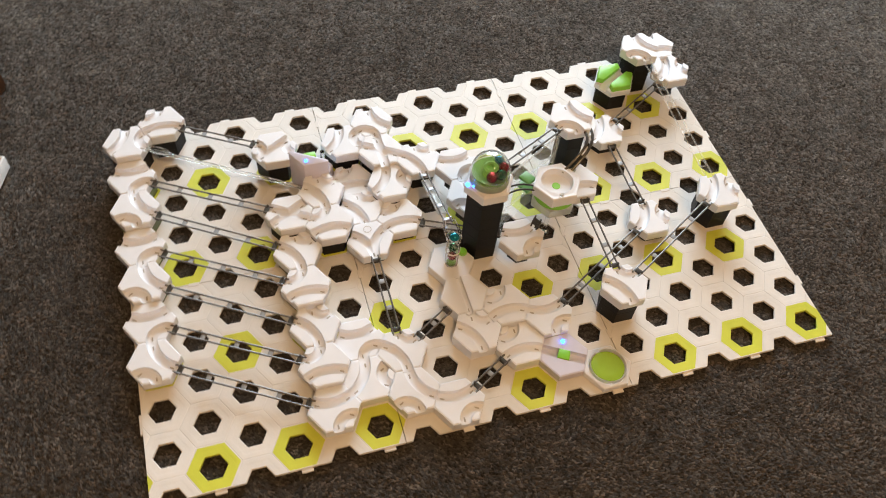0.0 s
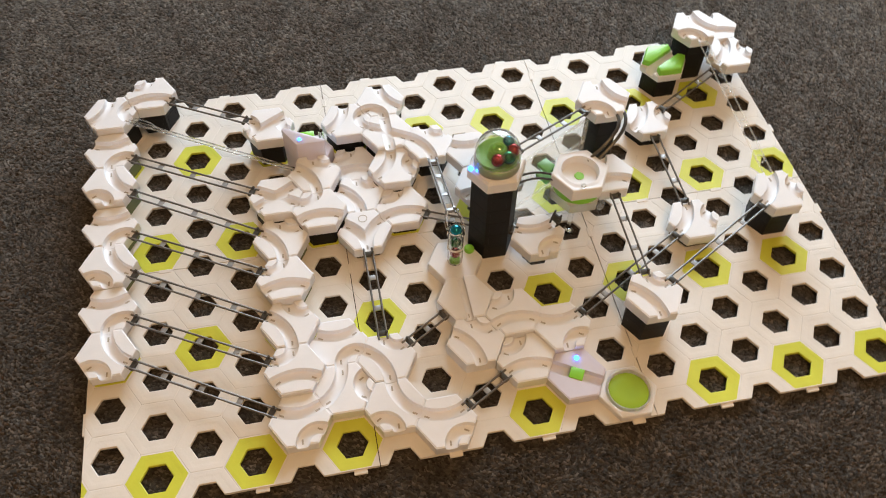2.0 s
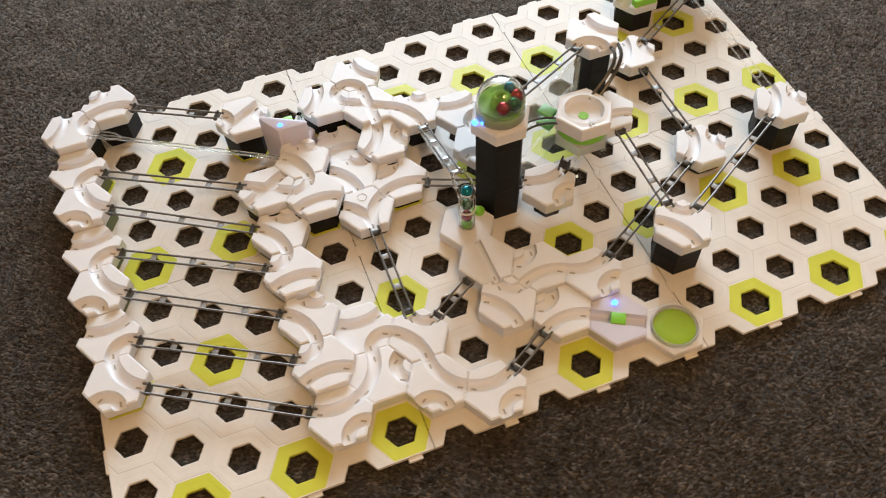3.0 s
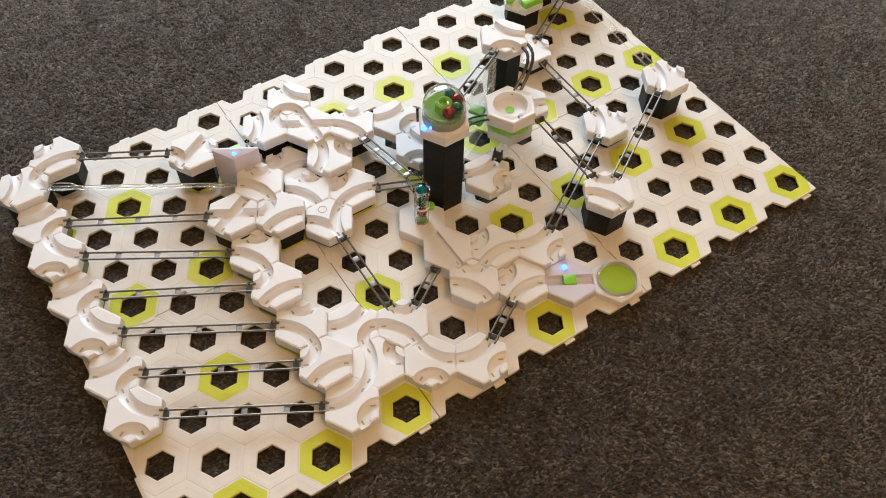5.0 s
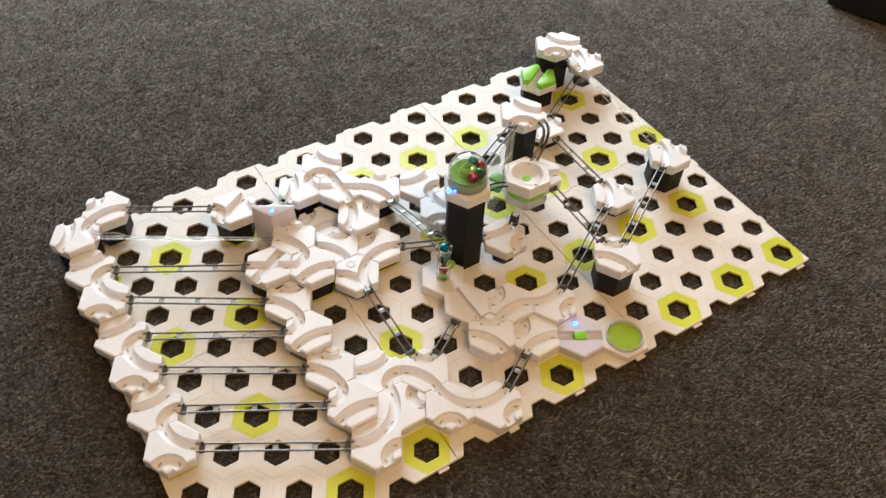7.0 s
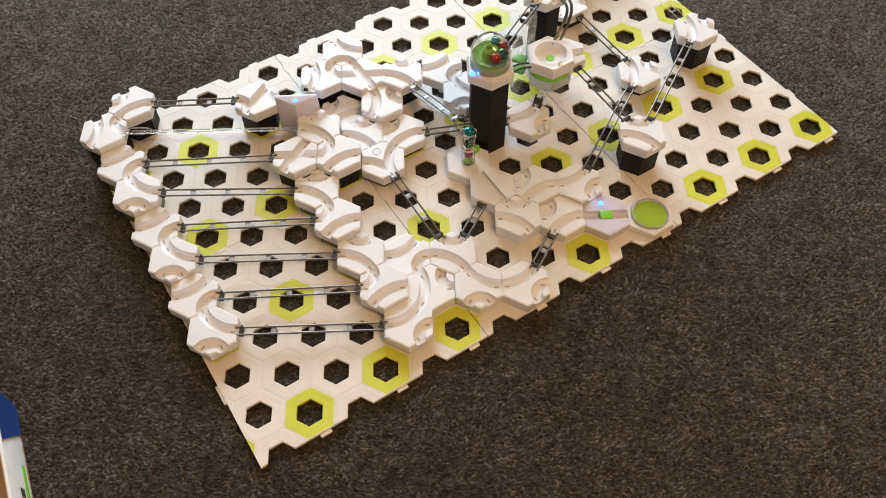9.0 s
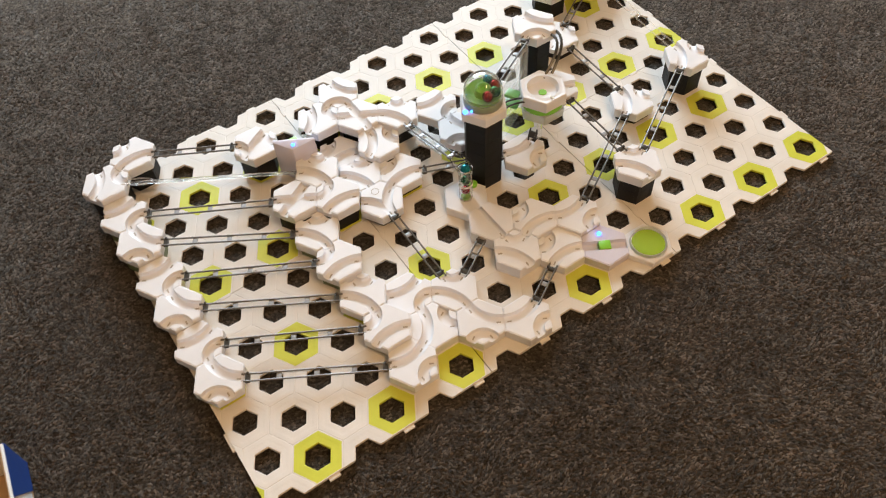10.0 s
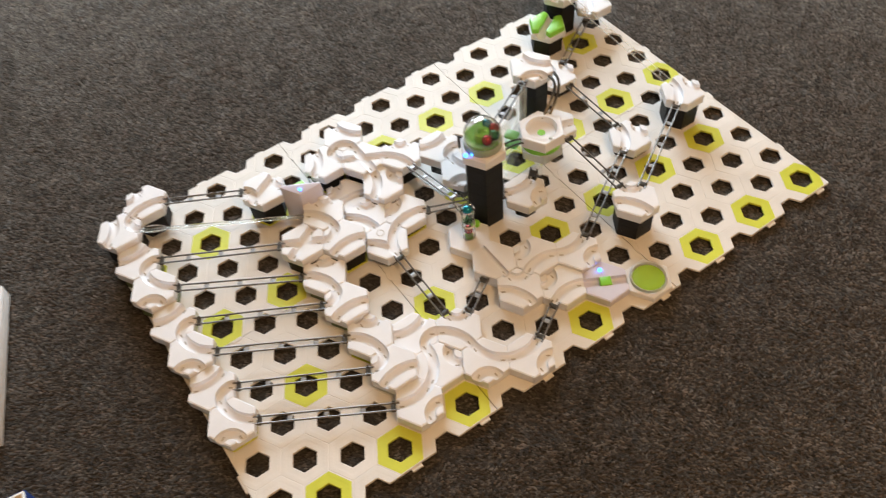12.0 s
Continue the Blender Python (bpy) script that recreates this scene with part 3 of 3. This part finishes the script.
def build_tube():
    at = cell(8, 3)
    t = thing("lift_tube", pose(at.x, at.y, 0), "clear upright marble tube on a pale six-sided base tile", "marble run piece")
    a = TW
    part("base", hexring([(a - 0.001, 0), (a, 0.001), (a, 0.012), (a - 0.001, 0.0135)]), WHITE, t, smooth=False)
    part("tube", lathe([(0.0085, 0.0135), (0.0085, 0.060), (0.0095, 0.061), (0.0095, 0.068), (0.0075, 0.068), (0.0072, 0.0135)], 28, True), CLEAR, t, "clear round tube")
    part("foot", lathe([(0.0062, 0.0135), (0.0062, 0.0165), (0.005, 0.0175)], 20), GREEN, t, "green foot ring")
    part("band", lathe([(0.0088, 0.038), (0.0092, 0.0385), (0.0092, 0.041), (0.0088, 0.0415)], 28, True), CARDWHITE, t, "white band")
    for s in (-1, 1):
        part("arm", sweep([(s * 0.0085, 0.002, 0.066), (s * 0.0085, 0.012, 0.068), (s * 0.0055, 0.024, 0.071)], 0.0018), CLEAR, t)
    part("knob", lathe([(0.0055, 0.0135), (0.0055, 0.017), (0.004, 0.0185)], 20), GREEN, t, "green knob", pose(0.018, 0.010, 0))
    marble(pose(at.x, at.y, 0.0655), TEAL, "shiny teal metal marble on top of the clear tube")
    marble(pose(at.x, at.y, 0.0275), RED, "shiny red metal marble inside the clear tube", 0.006)
    marble(pose(at.x, at.y, 0.046), DARKGREEN, "shiny green metal marble inside the clear tube", 0.006)


def build_trigger():
    """The high wedge-shaped sensor beside the back row and the low one by the finish."""
    at = cell(5, 7)
    t = thing("sensor_wedge", pose(at.x, at.y, 0), "pale lilac wedge-shaped sensor with a blue light", "marble run piece")
    bm = bmesh.new()
    a = TW * 1.01
    lo = [edge_dir(k) * a / math.cos(math.pi / 6) for k in (180, 240, 300)]
    lo = [lo[0] + edge_dir(60) * 0.004, *lo, lo[2] + edge_dir(60) * 0.004]
    v0 = [bm.verts.new((v.x, v.y, 0)) for v in lo]
    v1 = [bm.verts.new((v.x, v.y, 0.0595)) for v in lo]
    bm.faces.new(v0), bm.faces.new(v1)
    for k in range(5):
        q = (k + 1) % 5
        bm.faces.new((v0[k], v0[q], v1[q], v1[k]))
    bmesh.ops.bevel(bm, geom=list(bm.edges), offset=0.0012, segments=2, affect="EDGES", profile=0.5)
    housing = part("housing", bm, LILAC, t)
    part("rear_base", hexring([(a * 0.85, 0.0), (a * 0.85, 0.020), (a * 0.81, 0.021)]), LILAC, t, smooth=False)
    part("lever", block(bmesh.new(), -0.010, 0.006, 0.006, 0.016, 0.021, 0.036, 0.001), GREEN, t, "green lever")
    part("clear_stud", lathe([(0.003, 0.021), (0.003, 0.044), (0.002, 0.045)], 14), CLEAR, t, "clear stud", pose(0.014, 0.006, 0))
    q = edge_dir(240) * 0.0225
    led(housing, pose(q.x, q.y, 0.0600), 0.0024)
    at = cell(10, 0)
    t = thing("finish_sensor", pose(at.x, at.y, 0), "pale lilac sensor tile with a green lever and a blue light", "marble run piece")
    housing = part("housing", tile_mesh((("straight", 330),), 0.0125, 38, LILAC), LILAC, t)
    part("lever", block(bmesh.new(), -0.007, 0.007, -0.0064, 0.0064, 0.004, 0.0135, 0.001), GREEN, t, "green lever across the groove", pose(0, 0, 0, 0, 0, 330))
    q = edge_dir(75) * 0.017
    led(housing, pose(q.x, q.y, 0.014))


def build_finish():
    at = cell(11, 0)
    t = thing("finish_bowl", pose(at.x, at.y, 0), "white six-sided finish tile with a round lime green bowl", "marble run piece")
    a = TW
    bm = hexring([(a - 0.001, 0), (a, 0.001), (a, 0.0075), (a - 0.001, 0.0085)])
    part("base", bm, WHITE, t, smooth=False)
    ring = part("ring", lathe([(0.0228, 0.008), (0.0226, 0.0125), (0.0220, 0.0132), (0.0212, 0.0132), (0.0205, 0.0125), (0.0200, 0.0088)], 48, True), FROST, t, "frosted rim")
    part("bowl", lathe([(0.0204, 0.0087), (0.0192, 0.0095), (0.010, 0.0090)], 48), BOWL, t, "lime green felt bowl floor")


def build_catapult():
    at = cell(15, 8)
    block_stack(15, 8, 0.029)
    t = thing("split_tile", pose(at.x, at.y, 0.029), "bright green two-winged tile over a white groove on black blocks", "marble run piece")
    part("base", tile_mesh((("straight", 30),), 0.010), WHITE, t)
    for s in (1, -1):
        bm = bmesh.new()
        pts = [edge_dir(k) * TR * 0.98 for k in ((60, 120, 180) if s > 0 else (240, 300, 0))]
        inner = [edge_dir(30) * TW * 0.8 * f + edge_dir(120) * 0.006 * s for f in (-1 * s, 1 * s)]
        ring = [*pts, *inner]
        v0 = [bm.verts.new((v.x, v.y, 0.0102)) for v in ring]
        v1 = [bm.verts.new((v.x * 0.93, v.y * 0.93, 0.0175)) for v in ring]
        bm.faces.new(v0), bm.faces.new(v1)
        for k in range(5):
            bm.faces.new((v0[k], v0[(k + 1) % 5], v1[(k + 1) % 5], v1[k]))
        bmesh.ops.bevel(bm, geom=list(bm.edges), offset=0.0012, segments=2, affect="EDGES", profile=0.5)
        part("wing", bm, GREEN, t, "bright green wing")


def build_clear_tracks():
    """A slim clear chute behind the rows of rails, and a wider clear track with cross loops along the open side of the plates."""
    p, q = cell(0, 8) + edge_dir(330) * TW, cell(5, 6) - edge_dir(330) * TW
    p.z, q.z = 0.040, 0.034
    u = (q - p).normalized()
    d = u.cross(Vector((0, 0, 1))).normalized()
    t = thing("clear_chute", pose(0, 0, 0), "long slim clear plastic chute hanging between two tiles", "rail", "clear chutes")
    for s in (-1, 1):
        part("chute_wall", sweep([p + d * s * 0.0022, q + d * s * 0.0022], 0.0008), CHUTE, t)
    bm = bmesh.new()
    ring = [bm.verts.new(e + d * s + Vector((0, 0, -0.0008))) for e, ss in ((p, (-0.0022, 0.0022)), (q, (0.0022, -0.0022))) for s in ss]
    bm.faces.new(ring)
    top = bmesh.ops.extrude_face_region(bm, geom=list(bm.faces))
    bmesh.ops.translate(bm, verts=[v for v in top["geom"] if isinstance(v, bmesh.types.BMVert)], vec=(0, 0, 0.0008))
    part("chute_floor", bm, CHUTE, t, smooth=False)
    angles = [k * math.pi / 8 for k in range(17)]
    part("chute_loop", sweep([p + u * (0.016 + 0.017 * math.cos(a)) + d * 0.0055 * math.sin(a) + Vector((0, 0, 0.002)) for a in angles], 0.0009), CHUTE, t)

    p, q = cell(16, 8) + edge_dir(270) * (TW - 0.003), cell(16, 3) + edge_dir(90) * (TW - 0.003)
    p.z, q.z = 0.0665, 0.0485
    u = (q - p).normalized()
    d = u.cross(Vector((0, 0, 1))).normalized()
    t = thing("clear_chute", pose(0, 0, 0), "long wide clear plastic track with cross loops between two raised tiles", "rail", "clear chutes")
    for s in (-1, 1):
        part("chute_wall", sweep([p + d * s * 0.0052, q + d * s * 0.0052], 0.0011), PANEL, t)
    for f in (0.16, 0.40, 0.64, 0.88):
        mid = p.lerp(q, f)
        part("chute_loop", sweep([mid + u * 0.0055 * math.cos(a) + d * 0.0050 * math.sin(a) - Vector((0, 0, 0.0012)) for a in angles], 0.0011), PANEL, t)


def build_small_rails():
    a, b = cell(9, 4), cell(11, 4)
    t = thing("curved_rail", pose(0, 0, 0), "short dark curved rail from the dome tower to the funnel bowl", "rail", "curved rails")
    for s in (-1, 1):
        pts = []
        for k in range(9):
            f = k / 8
            p = a.lerp(b, f * 0.5 + 0.25) + Vector((0, s * 0.004 + 0.006 * math.sin(math.pi * f), 0.100 - 0.006 * f))
            pts.append(p)
        part("rod", sweep(pts, 0.0012), SMOKE, t)
    a, b = cell(12, 5), cell(11, 4)
    t = thing("curved_rail", pose(0, 0, 0), "dark rail dropping from the tall tower into the funnel bowl", "rail", "curved rails")
    for s in (-1, 1):
        pts = []
        for k in range(9):
            f = k / 8
            p = (a + edge_dir(300) * (TW - 0.001) + edge_dir(30) * s * 0.005).lerp(b + edge_dir(38) * 0.021 + edge_dir(330) * s * 0.004, f)
            p += edge_dir(345) * 0.013 * math.sin(math.pi * f)
            p.z = 0.121 - 0.023 * f ** 1.8 + 0.005 * math.sin(math.pi * f)
            pts.append(p)
        part("rod", sweep(pts, 0.0019), SMOKE, t)


build_ring_mark()
build_dome()
build_vortex()
build_clear_divider()
build_tube()
build_trigger()
build_finish()
build_catapult()
build_clear_tracks()
build_small_rails()


# ---- things at the edge of the room ----
def build_box():
    """An open cardboard box tray, standing on the carpet; its origin is the far corner at the floor."""
    t = thing("game_box", pose(-0.212, 0.148, FLOOR, 0, 0, -7.4), "open white and blue cardboard game box with a green stripe", "box")
    L, W, H, w = 0.60, 0.30, 0.056, 0.003
    part("bottom", block(bmesh.new(), -W, 0, -L, 0, 0, w), BROWN, t, "brown card bottom")
    for nm, x0, x1, y0, y1 in (("side", -w, 0, -L, 0), ("side", -W, -W + w, -L, 0), ("end", -W + w, -w, -w, 0), ("end", -W + w, -w, -L, -L + w)):
        part(nm, block(bmesh.new(), x0, x1, y0, y1, w, H, 0.0006), CARDWHITE, t)
    bm = bmesh.new()
    vs = [bm.verts.new(v) for v in ((0.0006, 0, 0.002), (0.0006, 0, H - 0.001), (0.0006, -0.062, H - 0.001), (0.0006, -0.034, 0.002))]
    bm.faces.new(vs)
    r = bmesh.ops.extrude_face_region(bm, geom=list(bm.faces))
    bmesh.ops.translate(bm, verts=[v for v in r["geom"] if isinstance(v, bmesh.types.BMVert)], vec=(0.0006, 0, 0))
    part("blue_panel", bm, BLUE, t, "dark blue printed corner", smooth=False)
    part("blue_end", block(bmesh.new(), -0.05, 0.0, 0.0002, 0.0010, 0.002, H - 0.001), BLUE, t, "dark blue printed end")
    part("green_stripe", block(bmesh.new(), 0.0004, 0.0010, -L, -0.075, 0.010, 0.016), GREEN, t, "green printed stripe")
    part("lining", block(bmesh.new(), -w - 0.0012, -w, -L + w, -w, w, H - 0.001), BROWN, t, "brown card lining")
    for k in range(8):
        y = -0.105 - 0.013 * k
        part("print_bar", block(bmesh.new(), 0.0004, 0.0010, y - 0.0085, y, 0.022, 0.030 + 0.002 * (k % 2)), SMOKE, t, "dark printed bar")


def build_corner_things():
    bm = block(bmesh.new(), -0.4, 0, 0, 0.4, 0, 0.3, 0.016)
    ob = new("wooden_cabinet", finish(bm, "wooden_cabinet", WOOD, True))
    ob.matrix_basis = pose(-0.153, 0.605, FLOOR, 0, 0, 40)
    tagged(ob, "dark brown wooden cabinet standing on the carpet", "cabinet")
    t = thing("white_carton", pose(-0.214, 0.300, FLOOR, 0, 0, -19) @ pose(0, -0.05, 0), "open white cardboard lid lying hollow side up on the carpet", "carton")
    L, W, H, w = 0.22, 0.17, 0.022, 0.003
    part("bottom", block(bmesh.new(), -W + w, -w, w, L - w, 0, 0.002), BROWN, t, "brown card bottom")
    for nm, x0, x1, y0, y1 in (("side", -w, 0, 0, L), ("side", -W, -W + w, 0, L), ("end", -W + w, -w, 0, w), ("end", -W + w, -w, L - w, L)):
        part(nm, block(bmesh.new(), x0, x1, y0, y1, 0, H, 0.0006), CARDWHITE, t)
    bm = block(bmesh.new(), 0, 0.3, 0, 0.137, 0, 0.3, 0.006)
    ob = new("loudspeaker", finish(bm, "loudspeaker", CLOTHBLACK, True))
    ob.matrix_basis = pose(1.366, 0.230, FLOOR, 0, 0, 21)
    tagged(ob, "plain black box-shaped loudspeaker on the carpet", "loudspeaker")


build_box()
build_corner_things()


# ---- base plates, cell by cell ----
def clipped_cell(x0, x1, y0, y1):
    """One six-sided cell of a plate with its hole, cut to the box given in its own space."""
    h = P / 2
    prof = [(h - 0.00005, -0.0042), (h - 0.00005, -0.00018), (h - 0.0007, 0.0), (h - 0.0014, 0.0), (h - 0.0046, 0.0), (h - 0.0068, -0.00009),
            (0.0140, -0.00010), (0.0134, -0.0005), (0.0133, -0.0030), (0.0150, -0.0042)]
    bm = hexring(prof, True)
    for co, no in (((x0, 0, 0), (-1, 0, 0)), ((x1, 0, 0), (1, 0, 0)), ((0, y0, 0), (0, -1, 0)), ((0, y1, 0), (0, 1, 0))):
        if not bm.verts:
            break
        r = bmesh.ops.bisect_plane(bm, geom=[*bm.verts, *bm.edges, *bm.faces], plane_co=co, plane_no=no, clear_outer=True)
        cut = [e for e in r["geom_cut"] if isinstance(e, bmesh.types.BMEdge) and e.is_valid]
        if cut:
            bmesh.ops.holes_fill(bm, edges=cut, sides=0)
    return bm


CELLS = {}


def build_plates():
    lime = {(1, 0), (3, 0), (5, 0), (0, 2), (2, 2), (4, 2)}
    gap = 0.00042
    tab = finish(block(bmesh.new(), -0.0065, 0.0065, -0.0045, 0.001, -0.0042, -0.0014, 0.0006), "tab", PLATE)
    side_tab = finish(block(bmesh.new(), -0.012, 0.012, -0.0030, 0.001, -0.0042, -0.0014, 0.0006), "tab", PLATE)
    seam = finish(block(bmesh.new(), -0.0065, 0.0065, -0.0022, 0.0022, -0.001, 0.0005, 0.0003), "seam_clip", PLATE)
    for px in range(3):
        for py in range(2):
            ox, oy = px * 6 * DX, py * 5 * P
            t = thing("base_plate", pose(ox, oy, 0), "white plastic base plate of six-sided cells, some of them lime", "base plate", "base plates")
            bx0, bx1, by0, by1 = -0.5 * DX + gap, 5.5 * DX - gap, -P + gap, 4 * P - gap
            for i in range(-1, 7):
                for j in range(-1, 6):
                    c = cell(i, j)
                    lim = [max(bx0 - c.x, -1), min(bx1 - c.x, 1), max(by0 - c.y, -1), min(by1 - c.y, 1)]
                    r = P / 2 / math.cos(math.pi / 6)
                    if lim[0] > r - 0.001 or lim[1] < -r + 0.001 or lim[2] > P / 2 - 0.001 or lim[3] < -P / 2 + 0.001:
                        continue
                    lim = tuple(round(v, 5) for v in (max(lim[0], -r - 0.01), min(lim[1], r + 0.01), max(lim[2], -P), min(lim[3], P)))
                    yes = (i, j) in lime or (i == 6 and (0, j) in lime and px < 2) or (i == -1 and (5, j) in lime)
                    key = (lim, yes)
                    if key not in CELLS:
                        bm = clipped_cell(*lim)
                        if yes:
                            for f in bm.faces:
                                c0 = f.calc_center_median()
                                f.material_index = int(max(abs(c0.x * math.cos(radians(a)) + c0.y * math.sin(radians(a))) for a in (30, 90, 150)) > P / 2 - 0.0029)
                        CELLS[key] = finish(bm, "plate_cell", (LIME, PLATE) if yes else PLATE) if bm.faces else None
                    if CELLS[key]:
                        part("plate_cell", CELLS[key], None, t, m=pose(c.x, c.y, 0))
            for i in (1, 3, 5):
                part("tab", tab, None, t, m=pose(cell(i, 0).x + 0.004, by0, 0))
                if py == 1:
                    part("tab", tab, None, t, m=pose(cell(i, 0).x - 0.010, by1, 0, 0, 0, 180))
            if py == 1:
                for i in (1, 3, 5):
                    part("seam_clip", seam, None, t, m=pose(cell(i, 0).x + 0.007, by0 - 0.001, 0))
            if px > 0:
                for j in (0, 3):
                    part("seam_clip", seam, None, t, m=pose(bx0, (j + 0.35) * P, 0, 0, 0, 90))
            if px == 0:
                part("tab", side_tab, None, t, m=pose(bx0, (0.80 if py == 0 else 2.1) * P, 0, 0, 0, 270))
            if px == 2:
                for j in (1.5, 4):
                    part("tab", tab, None, t, m=pose(bx1, (j - 0.9) * P, 0, 0, 0, 90))


build_plates()
